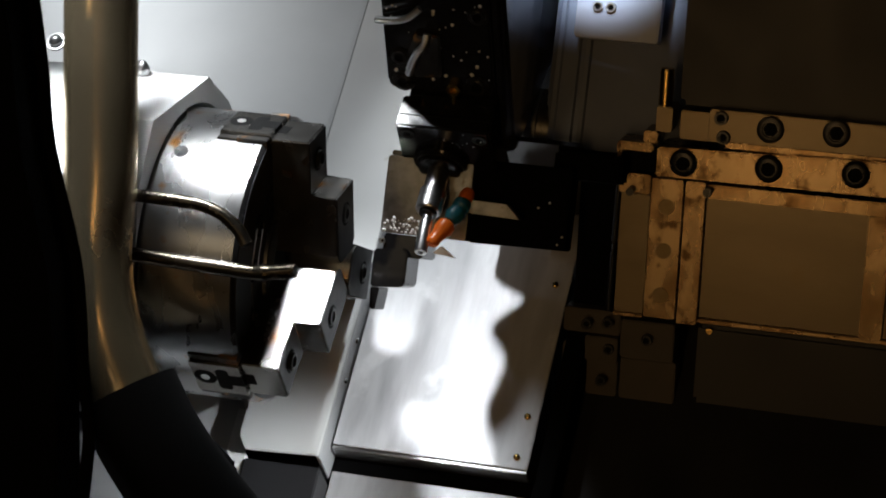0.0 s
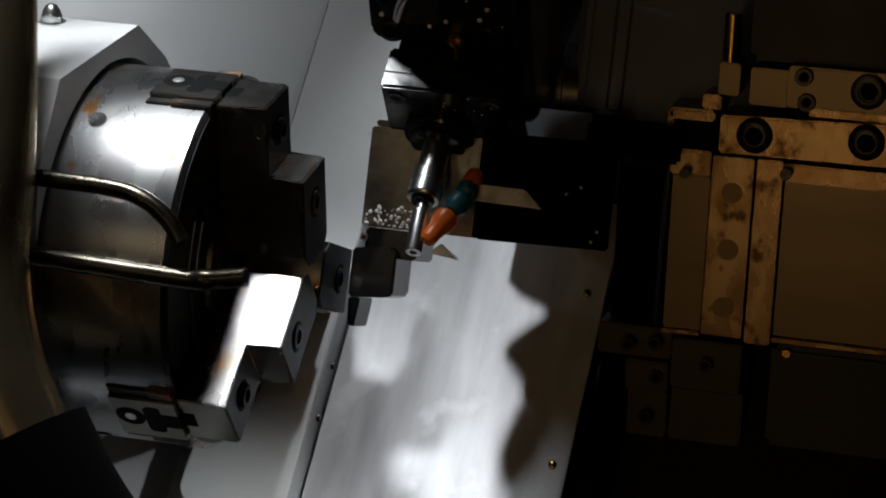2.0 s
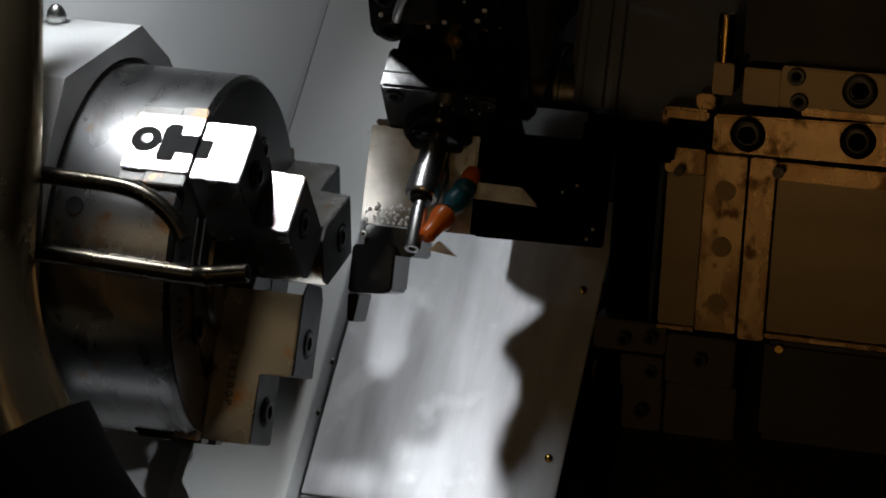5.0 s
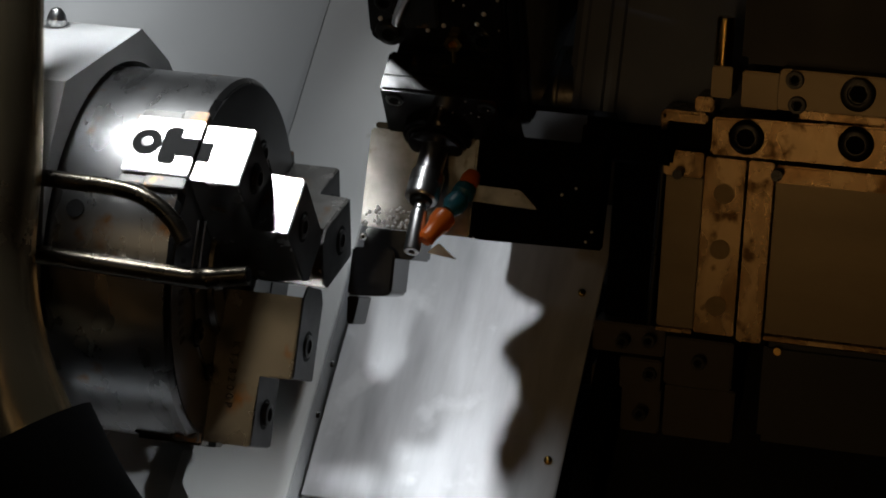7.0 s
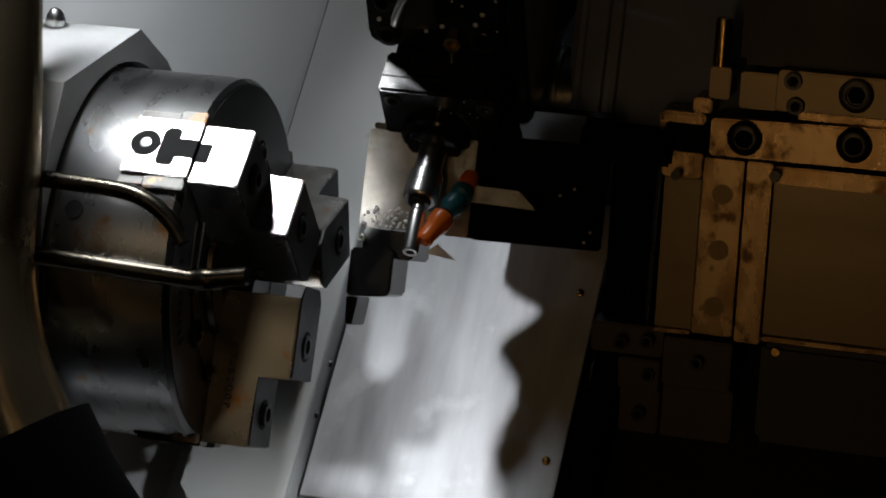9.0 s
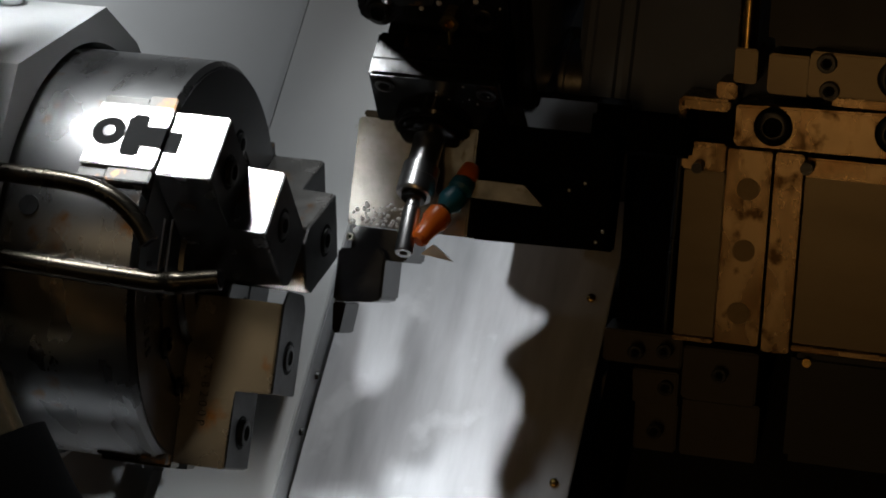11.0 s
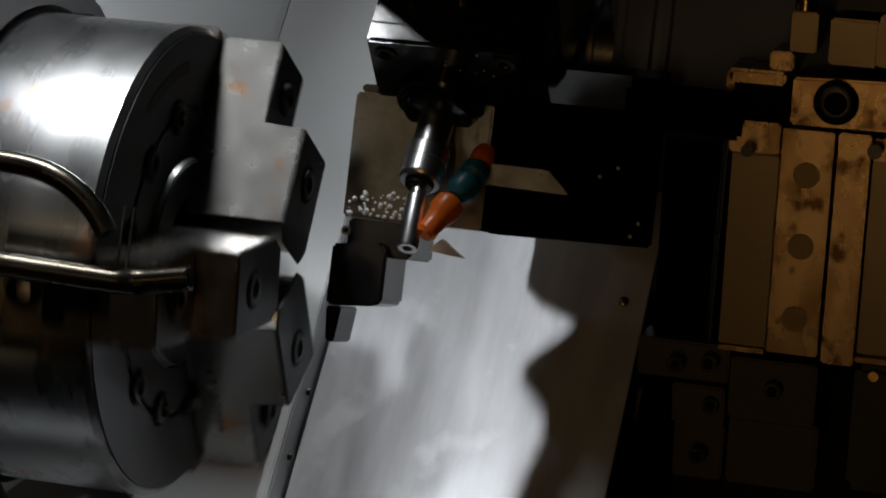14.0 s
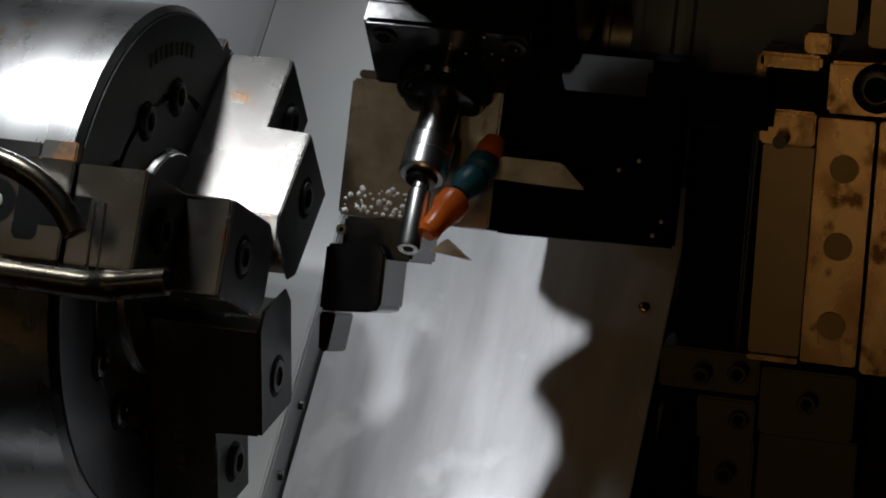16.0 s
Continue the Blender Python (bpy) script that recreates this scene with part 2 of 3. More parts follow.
# ---- cabin shell ----
structure("wall_back", box(-0.9, 1.3, 0.62, 0.66, 0.2, 2.0), M_CABIN)
structure("wall_left", box(-0.94, -0.9, -2.3, 0.66, 0.2, 2.0), M_CABIN)
structure("wall_right", box(1.3, 1.34, -2.3, 0.66, 0.2, 2.0), M_CABIN)
structure("wall_front", box(-0.94, 1.34, -2.34, -2.3, 0.2, 2.0), M_CABIN)
structure("ceiling", box(-0.94, 1.34, -2.34, 0.66, 2.0, 2.04), M_CABIN)
structure("floor", box(-0.94, 1.34, -2.34, 0.66, 0.16, 0.2), M_CABIN)

# ---- headstock wall, guard, bed covers (bed axes) ----
structure("headstock_wall", box(-0.60, -0.033, -0.45, 0.62, -0.012, 0.0), M_GREY, BED, "grey painted sheet-metal wall behind the chuck")

bolts = thing("wall_bolts", "steel dome bolts on the grey headstock wall", "bolt", at=BED)
for x, q in ((-0.299, 0.2052), (-0.2954, 0.2496), (-0.2707, 0.1729)):
    part("dome_bolt", lathe([(0.0, 0.0085), (0.0012, 0.0085), (0.0014, 0.0062), (0.004, 0.0056), (0.006, 0.0030), (0.0066, 0.0006)], (x, q, 0.0), (0, 0, 1), 24), M_STEEL, bolts, "", True)

guard = thing("splash_guard", "white painted folded sheet-metal guard beside the chuck", "guard", at=BED)
part("panel", prism([(-0.0293, 0.46), (-0.0293, -0.071), (-0.0307, -0.0976), (-0.0228, -0.1085), (0.034, -0.1058), (0.034, 0.46)], 2, 0.0175, 0.02, 0.0008), M_WHITE, guard)
part("right_flange", box(0.0315, 0.0345, -0.1058, 0.46, -0.02, 0.0172, 0.0006), M_GREY, guard, "grey folded side flange")
part("left_flange", box(-0.0355, -0.0300, -0.070, 0.46, 0.0, 0.0165, 0.001), M_GREY, guard)
part("seam_strip", box(-0.0385, -0.0362, -0.06, 0.46, 0.0, 0.006, 0.0008), M_WHITE, guard)
part("corner_fold", prism([(-0.0400, -0.071), (-0.0300, -0.071), (-0.0312, -0.0976), (-0.0235, -0.1090), (-0.0235, -0.19), (-0.0400, -0.19)], 2, 0.0, 0.010, 0.001), M_WHITE, guard)
for s in (0.0, -0.035, 0.06):
    part("edge_screw", lathe([(0, 0.0022), (0.002, 0.0018)], (0.0346, s, 0.006), (1, 0, 0), 12), M_BOLT, guard)
part("lower_lip", box(-0.024, 0.036, -0.155, -0.112, -0.02, 0.012, 0.001), M_DARK, guard, "dark lower edge")

cover = thing("way_cover", "brushed stainless sheet way cover, wet and streaked with coolant", "way cover", at=BED)
part("sheet", box(0.0362, 0.186, -0.0855, 0.14, -0.003, 0.0, 0.0006), M_COVER, cover)
part("front_lip", box(0.0362, 0.186, -0.0885, -0.0860, -0.016, -0.0008, 0.0006), M_STEEL, cover, "bright folded edge")
for x, s in ((0.175, 0.0723), (0.1774, -0.0419), (0.1765, -0.076)):
    part("screw", lathe([(0, 0.0026), (0.0012, 0.0024), (0.002, 0.0012)], (x, s, 0.0), (0, 0, 1), 16), M_BRASS, cover, "small brass screw", True)

lower = thing("lower_way_cover", "lower stainless way cover sheet stepped under the upper one", "way cover", at=BED)
part("sheet", box(0.0362, 0.195, -0.36, -0.100, -0.020, -0.0165, 0.0006), M_COVER, lower)
# black strip stands in for the shade in the gap between the sheets
part("gap_strip", box(0.0362, 0.195, -0.0995, -0.0895, -0.022, -0.018), M_DULL_BLACK, lower, "black strip for the shaded gap under the upper cover")
structure("bed_casting", box(-0.60, 1.2, -0.6, 0.5, -0.30, -0.045), M_DARK, BED, "dark painted slant bed casting")
structure("bed_rail", box(0.19, 0.205, -0.40, 0.060, -0.045, -0.012, 0.001), M_DULL_BLACK, BED)

# ---- headstock cover with the chuck opening ----
hs = thing("headstock_cover", "white painted faceted headstock cover round the chuck", "cover")
OUT = [(-0.104, 1.165), (-0.077, 1.211), (0.031, 1.2235), (0.074, 1.198), (0.122, 1.150), (0.122, 1.03), (0.06, 0.9905), (-0.06, 0.9905), (-0.113, 1.03)]
bm = bmesh.new()
N = 72
inner = [bm.verts.new((-0.072, 0.1085 * math.cos(2 * math.pi * k / N), 1.1 + 0.1085 * math.sin(2 * math.pi * k / N))) for k in range(N)]


def rim_point(a):
    """Where the ray at angle a from the spindle leaves the outline."""
    d = Vector((math.cos(a), math.sin(a)))
    best = None
    for i in range(len(OUT)):
        p, q = Vector(OUT[i]) - Vector((0, 1.1)), Vector(OUT[(i + 1) % len(OUT)]) - Vector((0, 1.1))
        e = q - p
        den = d.x * e.y - d.y * e.x
        if abs(den) < 1e-9:
            continue
        t = (p.x * e.y - p.y * e.x) / den
        u = (p.x * d.y - p.y * d.x) / den
        if t > 0 and -1e-6 <= u <= 1 + 1e-6:
            best = t if best is None else min(best, t)
    return d * best


outer, back = [], []
for k in range(N):
    v = rim_point(2 * math.pi * k / N)
    near = min(OUT, key=lambda p: (Vector(p) - Vector((0, 1.1)) - v).length)
    if (Vector(near) - Vector((0, 1.1)) - v).length < 0.005:
        v = Vector(near) - Vector((0, 1.1))
    outer.append(bm.verts.new((-0.072, v.x, 1.1 + v.y)))
    back.append(bm.verts.new((-0.42, v.x, 1.1 + v.y)))
deep = [bm.verts.new((-0.12, v.co.y, v.co.z)) for v in inner]
for k in range(N):
    j = (k + 1) % N
    bm.faces.new((inner[k], inner[j], outer[j], outer[k]))
    bm.faces.new((outer[k], outer[j], back[j], back[k]))
    bm.faces.new((inner[k], inner[j], deep[j], deep[k]))
part("shell", bm, M_WHITE, hs)
dome = part("dome_nut", lathe([(0, 0.0055), (0.004, 0.0058), (0.007, 0.005), (0.010, 0.003), (0.0112, 0.0006)], (-0.121, 0.022, 1.2222), (0, -0.12, 1), 24), M_STEEL, hs, "polished dome nut", True)
part("washer", lathe([(-0.001, 0.0078), (0.0006, 0.0078)], (-0.121, 0.022, 1.2222), (0, -0.12, 1), 24), M_STEEL, hs)
for x, z in ((-0.205, 1.198), (-0.178, 1.185), (-0.178, 1.203)):
    y = -0.104 + (z - 1.165) / 0.046 * 0.027
    part("panel_screw", lathe([(0, 0.0045), (0.002, 0.004), (0.003, 0.002)], (x, y, z), (0, -0.86, 0.5), 16), M_STEEL, hs, "", True)

# ---- chuck: body, master jaws, top jaws; it turns about x ----
chuck = thing("chuck", "three-jaw steel lathe chuck with rust stains and stepped jaws", "chuck", at=Matrix.Translation(O))
part("body", lathe([(-0.13, 0.09), (-0.13, 0.105), (-0.0025, 0.105), (0.0, 0.1025), (0.0, 0.070), (-0.0012, 0.0695), (-0.0012, 0.068), (0.0, 0.0675), (0.0, 0.047),
                    (0.003, 0.046), (0.003, 0.030), (-0.03, 0.028)], (0, 0, 0), (1, 0, 0), 96), M_CHUCK, chuck, "turned steel body", True)
# face steel is darker than the body: shade of the side away from the lamp
part("face_ring", lathe([(0.0002, 0.1018), (0.0008, 0.1015), (0.0008, 0.0705), (0.0002, 0.0702)], (0, 0, 0), (1, 0, 0), 96, caps=False), M_SHADED_FACE, chuck, "oily front face, darkened as the side turned from the lamp")
part("face_inner", lathe([(0.0002, 0.0672), (0.0008, 0.067), (0.0008, 0.048), (0.0002, 0.0478)], (0, 0, 0), (1, 0, 0), 96, caps=False), M_SHADED_FACE, chuck)
part("hub", lathe([(0.003, 0.0455), (0.0038, 0.045), (0.0038, 0.031), (0.0, 0.030)], (0, 0, 0), (1, 0, 0), 72, caps=False), M_SHADED_FACE, chuck)
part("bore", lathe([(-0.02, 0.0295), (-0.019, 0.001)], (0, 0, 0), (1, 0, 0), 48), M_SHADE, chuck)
for k in range(3):
    a = 120 * k
    turn = pose(0, 0, 0, a)
    # master jaw, outer end flush with the body; black plates give the T slot's shade
    mj = part("master_jaw", box(-0.037, 0.0010, -0.0185, 0.0185, 0.03, 0.1062, 0.0006), M_JAW, chuck, "ground master jaw with a T slot")
    mj.matrix_local = turn
    part("jaw_key", box(-0.037, -0.0140, 0.0187, 0.0250, 0.06, 0.1036, 0.0005), M_KEY, mj, "dull steel key")
    part("rim_key", box(-0.0134, 0.0006, 0.0187, 0.0262, 0.06, 0.1046, 0.0006), M_RUSTY, mj, "rusty rim of the guide way")
    part("jaw_key", box(-0.037, -0.0225, -0.0250, -0.0187, 0.06, 0.1036, 0.0005), M_KEY, mj, "dull steel key")
    part("side_key", box(-0.022, 0.0006, -0.0262, -0.0187, 0.06, 0.1046, 0.0006), M_KEY, mj, "dull steel key")
    part("t_slot_shade", prism([(-0.0190, -0.0100), (-0.0172, -0.0122), (-0.0108, -0.0122), (-0.0090, -0.0104), (-0.0090, 0.0108), (-0.0104, 0.0126), (-0.0160, 0.0126), (-0.0190, 0.0095)], 2, 0.100, 0.1064), M_SHADE, mj, "black plate for the shade in the T slot")
    part("slot_neck_shade", box(-0.0092, 0.0012, -0.0062, 0.0062, 0.100, 0.1064, 0.0001), M_SHADE, mj)
    part("grease_hole_shade", lathe([(0.104, 0.0084), (0.10638, 0.0084), (0.1064, 0.004)], (-0.0275, 0.001, 0), (0, 0, 1), 28), M_SHADE, mj)
    part("grease_nipple", lathe([(0.104, 0.0034), (0.1068, 0.0032), (0.1072, 0.0016)], (-0.0275, 0.001, 0), (0, 0, 1), 16), M_STEEL, mj, "", True)
    # stepped top jaw
    prof = [(0.0016, 0.0165), (0.0016, 0.1032), (0.0290, 0.1032), (0.0290, 0.0625), (0.0483, 0.0625), (0.0483, 0.0165)]
    bm = bmesh.new()
    lo = [bm.verts.new((p[0], -0.0188, p[1])) for p in prof]
    hi = [bm.verts.new((p[0], 0.0188, p[1])) for p in prof]
    bm.faces.new(lo)
    bm.faces.new(hi[::-1])
    for i in range(6):
        bm.faces.new((lo[i], lo[(i + 1) % 6], hi[(i + 1) % 6], hi[i]))
    bmesh.ops.bevel(bm, geom=list(bm.edges), offset=0.0007, segments=2, affect="EDGES", clamp_overlap=True)
    tj = part("top_jaw", bm, M_JAW, chuck, "stepped ground-steel top jaw")
    tj.matrix_local = turn
    part("key_slot_shade", box(0.0012, 0.0090, -0.0064, 0.0064, 0.085, 0.10335, 0.0001), M_SHADE, tj, "black plate for the shade in the key slot")
    # thin black plates also carry the shade of the jaw's unlit front
    part("step_face", prism([(-0.0182, 0.1024), (-0.0182, 0.0630), (0.0182, 0.0630), (0.0182, 0.1024)], 0, 0.0291, 0.0298, 0.0003), M_JAWTOP, tj, "black step face, shade of the unlit end included")
    part("crown_face", prism([(-0.0186, 0.0622), (-0.0186, 0.0168), (-0.013, 0.0095), (0.013, 0.0095), (0.0186, 0.0168), (0.0186, 0.0622)], 0, 0.0482, 0.0494, 0.0005), M_JAWTOP, tj, "black gripping crown, shade of the unlit end included")
    # black discs give the screw recesses their shade
    part("bolt_recess_shade", lathe([(0.0299, 0.0088), (0.0301, 0.0086)], (0, 0, 0.084), (1, 0, 0), 28), M_SHADE, tj)
    socket_screw(tj, (0.0298, 0, 0.084), (1, 0, 0), 0.0066, 0.003, M_JAWTOP)
    part("bolt_recess_shade", lathe([(0.0494, 0.0088), (0.0496, 0.0086)], (0, 0, 0.043), (1, 0, 0), 28), M_SHADE, tj)
    socket_screw(tj, (0.0490, 0, 0.043), (1, 0, 0), 0.0066, 0.0015, M_JAWTOP)
    # stamped marks on the side that faces backwards in the turning
    m = Matrix.Translation((0.0135, 0.01885, 0.064)) @ Matrix(((0, 1, 0, 0), (0, 0, 1, 0), (1, 0, 0, 0), (0, 0, 0, 1)))
    lettering("K T - 8 2 0 0 P", 0.0062, m, M_INK, tj)
    # cap screws of the face, each on a black disc for its counterbore's shade
    for b, r in ((a + 44, 0.068), (a + 72, 0.066), (a + 52, 0.040), (a + 100, 0.069)):
        w = Vector((0.0, -math.sin(radians(b)) * r, math.cos(radians(b)) * r))
        part("counterbore_shade", lathe([(0.0009, 0.0082 if r in (0.068, 0.066) else 0.005), (0.0013, 0.0078 if r in (0.068, 0.066) else 0.0047)], w, (1, 0, 0), 28), M_SHADE, chuck)
        socket_screw(chuck, w + Vector((0.0008, 0, 0)), (1, 0, 0), 0.0062 if r in (0.068, 0.066) else 0.0036, 0.0022)
    # plug in the side of the body and the maker's mark as bars
    b = radians(a + 23)
    w = Vector((-0.058, -math.sin(b) * 0.1045, math.cos(b) * 0.1045))
    part("side_plug", lathe([(0.0, 0.0052), (0.0012, 0.0050), (0.0012, 0.0036), (0.0008, 0.001)], w, (0, -math.sin(b), math.cos(b)), 24), M_BOLT, chuck, "", True)
for i in range(9):
    b = 155 + i * 3.7
    bar = part("marking_bar", box(0.0008, 0.0012, -0.0012, 0.0012, 0.0850, 0.0905), M_INK, chuck)
    bar.matrix_local = pose(0, 0, 0, b)

# ---- coolant pipes in front of the chuck ----
pipe = thing("coolant_pipe", "bent oily steel coolant pipe beside the chuck", "pipe", "coolant pipes")
part("tube", sweep([(-0.20, -0.105, 1.170), (-0.10, -0.106, 1.1655), (-0.074, -0.106, 1.164), (-0.030, -0.107, 1.163), (-0.010, -0.109, 1.159), (0.004, -0.111, 1.150), (0.012, -0.113, 1.140)], 0.0046), M_PIPE, pipe, "", True)
part("mouth", lathe([(0, 0.0036), (0.0004, 0.003)], (0.0122, -0.1131, 1.1395), (0.6, -0.15, -0.78), 16), M_SHADE, pipe)
pipe2 = thing("coolant_pipe", "straight oily steel coolant pipe with a crimped end", "pipe", "coolant pipes")
part("tube", sweep([(-0.20, -0.114, 1.121), (-0.10, -0.114, 1.1225), (-0.069, -0.114, 1.1235), (0.005, -0.115, 1.1215), (0.021, -0.115, 1.1215), (0.034, -0.115, 1.1235), (0.048, -0.114, 1.126)], 0.0052, radii=lambda t: 0.0052 + 0.0008 * max(0, 1 - abs(t - 0.72) * 14)), M_PIPE, pipe2, "", True)
part("mouth", lathe([(0, 0.004), (0.0004, 0.0035)], (0.0482, -0.114, 1.1261), (1, 0, 0.18), 16), M_SHADE, pipe2)

for x in (0.0165, 0.0205):
    part("wire", lathe([(0, 0.0005), (0.026, 0.0005)], (x, -0.1135, 1.1255), (0.08, 0.12, 1), 8), M_STEEL, pipe2, "thin bright wire", True)

# ---- door edge with its big tube ----
handle = thing("door_tube", "dark glossy bent tube on the door edge", "handle")
part("tube", sweep([(-0.118, -0.06, 1.45), (-0.106, -0.092, 1.30), (-0.0915, -0.124, 1.183), (-0.088, -0.140, 1.125), (-0.074, -0.152, 1.076), (-0.050, -0.163, 1.035), (-0.030, -0.170, 1.005)], 0.0255, 40, 12), M_TUBE, handle, "", True)
part("boot", sweep([(-0.055, -0.160, 1.040), (-0.036, -0.166, 1.012), (-0.012, -0.172, 0.985), (0.02, -0.178, 0.955)], 0.036, 32, 6), M_DULL_BLACK, handle, "black rubber boot", True)
part("flap", prism([(-0.02, 1.02), (0.006, 1.012), (0.024, 0.996), (0.02, 0.94), (-0.03, 0.94)], 1, -0.165, -0.150, 0.003), M_DULL_BLACK, handle, "black rubber flap")
door = thing("door_edge", "black door edge at the machine opening", "door")
part("leaf", prism([(-0.110, 1.319), (-0.102, 1.263), (-0.097, 1.216), (-0.078, 1.141), (-0.072, 1.070), (-0.070, 0.980), (-0.120, 0.70), (-0.60, 0.70), (-0.60, 1.319)], 1, -0.24, -0.20, 0.002), M_DULL_BLACK, door)

part("seal", sweep([(-0.107, -0.203, 1.319), (-0.099, -0.203, 1.263), (-0.094, -0.203, 1.216), (-0.075, -0.203, 1.141), (-0.069, -0.203, 1.070), (-0.067, -0.203, 0.980), (-0.117, -0.203, 0.70)], 0.0045, 12, 4), M_DULL_BLACK, door, "black rubber door seal", True)

# ---- turret: live tool holder, drill, nozzle, blocks (bed axes) ----
holder = thing("tool_holder", "black oily driven tool holder block on the turret", "tool holder", at=BED)
part("front_block", prism([(0.069, 0.160), (0.139, 0.160), (0.139, 0.077), (0.075, 0.0705), (0.067, 0.073), (0.0640, 0.080)], 1, 0.0998, 0.1270, 0.0016), M_BLACK, holder)
part("rear_block", prism([(0.0725, 0.158), (0.139, 0.158), (0.139, 0.1035), (0.0725, 0.1035)], 1, 0.1276, 0.200, 0.0012), M_BLACK, holder)
# added plate, hidden from view, shapes the toothed shadow on the way cover
part("shadow_plate", prism([(0.121, 0.006), (0.121, 0.0158), (0.119, 0.0239), (0.1267, 0.0273), (0.1449, 0.0305), (0.138, 0.0338), (0.1242, 0.0385), (0.1208, 0.0417), (0.130, 0.0463),
                             (0.1338, 0.0495), (0.1293, 0.0537), (0.1226, 0.062), (0.1299, 0.0694), (0.131, 0.075), (0.131, 0.103), (0.195, 0.103), (0.195, 0.006)], 1, 0.133, 0.137), M_BLACK, holder, "unseen stepped plate that casts the toothed shadow on the cover")
part("seal_strip", box(0.0695, 0.1385, 0.1093, 0.1102, 0.1601, 0.1604), M_BOLT, holder)
part("name_plate", box(0.0842, 0.1233, 0.1128, 0.1275, 0.1601, 0.1606, 0.0003), M_KEY, holder, "oily steel plate")
part("flange", lathe([(-0.001, 0.0205), (0.004, 0.0205), (0.0055, 0.019), (0.0055, 0.0165), (0.009, 0.016), (0.0100, 0.0145)], (0.0975, 0.0998, 0.118), (0, -1, 0), 48), M_BLACK, holder, "", True)
part("flange_ring", lathe([(0.0056, 0.0180), (0.0064, 0.0178), (0.0064, 0.0168), (0.0056, 0.0166)], (0.0975, 0.0998, 0.118), (0, -1, 0), 48, caps=False), M_BOLT, holder)
for x, h in ((0.0765, 0.150), (0.131, 0.150), (0.0755, 0.092), (0.131, 0.088)):
    socket_screw(holder, (x, 0.0998, h), (0, -1, 0), 0.0052, 0.001)
FACET = BED @ pose(0, 0.129, 0.163, -20)     # x, into the turret, up the tilted facet
upper = thing("turret_block", "black oily turret facet with cap screws and brass fitting", "turret block", at=FACET)
part("body", prism([(0.0655, 0.0), (0.1385, 0.0), (0.1385, 0.088), (0.0625, 0.088), (0.0582, 0.080), (0.0575, 0.006), (0.0600, 0.001)], 1, 0.0, 0.070, 0.0018), M_BLACK, upper)
part("next_facet", prism([(0.0, 0.0885), (0.070, 0.0885), (0.10, 0.20), (0.055, 0.20)], 0, 0.064, 0.1385, 0.002), M_BLACK, upper, "next black facet of the turret")
for x, z, r in ((0.0699, 0.0083, 0.0066), (0.1258, 0.0093, 0.0066), (0.0690, 0.0300, 0.0056), (0.1300, 0.0705, 0.0060)):
    socket_screw(upper, (x, -0.0002, z), (0, -1, 0), r, 0.003)
    part("washer", lathe([(0, r * 1.35), (0.0008, r * 1.3)], (x, 0.0, z), (0, -1, 0), 28), M_BOLT, upper, "", True)
part("brass_nut", lathe([(0, 0.0056), (0.005, 0.0056), (0.005, 0.003), (0.001, 0.003)], (0.1085, -0.0002, 0.0072), (0, -1, 0), 6), M_BRASS, upper, "brass hexagon fitting")
part("brass_stem", lathe([(0, 0.0022), (0.011, 0.0022)], (0.1085, -0.0025, 0.003), (0, -0.2, -1), 12), M_BRASS, upper)
part("lock_plate", prism([(0.0800, 0.014), (0.1000, 0.016), (0.1010, 0.052), (0.0830, 0.054), (0.0760, 0.036)], 1, -0.004, 0.0, 0.0012), M_KEY, upper, "wet worn steel plate")
part("wire_loop", sweep([(0.0770, -0.007, 0.020), (0.0800, -0.010, 0.029), (0.0855, -0.011, 0.041), (0.0915, -0.010, 0.048), (0.0935, -0.007, 0.056)], 0.0030, 12, 6), M_STEEL, upper, "shiny bent steel tube", True)
part("wire_loop", sweep([(0.0560, -0.006, 0.064), (0.0660, -0.009, 0.066), (0.0800, -0.010, 0.070), (0.0900, -0.008, 0.078)], 0.0028, 12, 6), M_STEEL, upper, "shiny bent steel tube", True)
part("turret_body", box(0.1395, 0.1500, 0.004, 0.16, -0.050, 0.12, 0.002), M_BLACK, upper)
part("side_rib", box(0.1400, 0.1450, 0.0, 0.0036, 0.0, 0.09, 0.001), M_BLACK, upper)

drill = thing("drill", "bright steel drill in a collet sticking out of the holder", "drill", at=BED)
part("shank", lathe([(0, 0.0088), (0.012, 0.0080), (0.027, 0.0080)], (0.0976, 0.0985, 0.118), (0, -1, 0), 40), M_STEEL, drill, "", True)
part("collar", lathe([(0, 0.0079), (0.0002, 0.0080), (0.0004, 0.0096), (0.0008, 0.0098), (0.0012, 0.0098), (0.0074, 0.0098), (0.0077, 0.0098), (0.0079, 0.0095), (0.0084, 0.0095), (0.0086, 0.0099), (0.0090, 0.0099), (0.0160, 0.0099), (0.0165, 0.0099), (0.0172, 0.0096), (0.0180, 0.0088), (0.0178, 0.0062), (0.010, 0.006)], (0.0976, 0.0723, 0.118), (0, -1, 0), 48), M_STEEL, drill, "polished collet nut", True)
part("cone", lathe([(0, 0.0068), (0.003, 0.0062), (0.004, 0.004)], (0.0976, 0.0548, 0.118), (0, -1, 0), 32), M_BOLT, drill, "", True)
part("cutter", lathe([(0, 0.0035), (0.007, 0.0036), (0.0085, 0.0047), (0.034, 0.0047), (0.0352, 0.0042), (0.0352, 0.0022), (0.031, 0.0018)], (0.0978, 0.0548, 0.118), (0.065, -1, 0), 32), M_STEEL, drill, "", True)

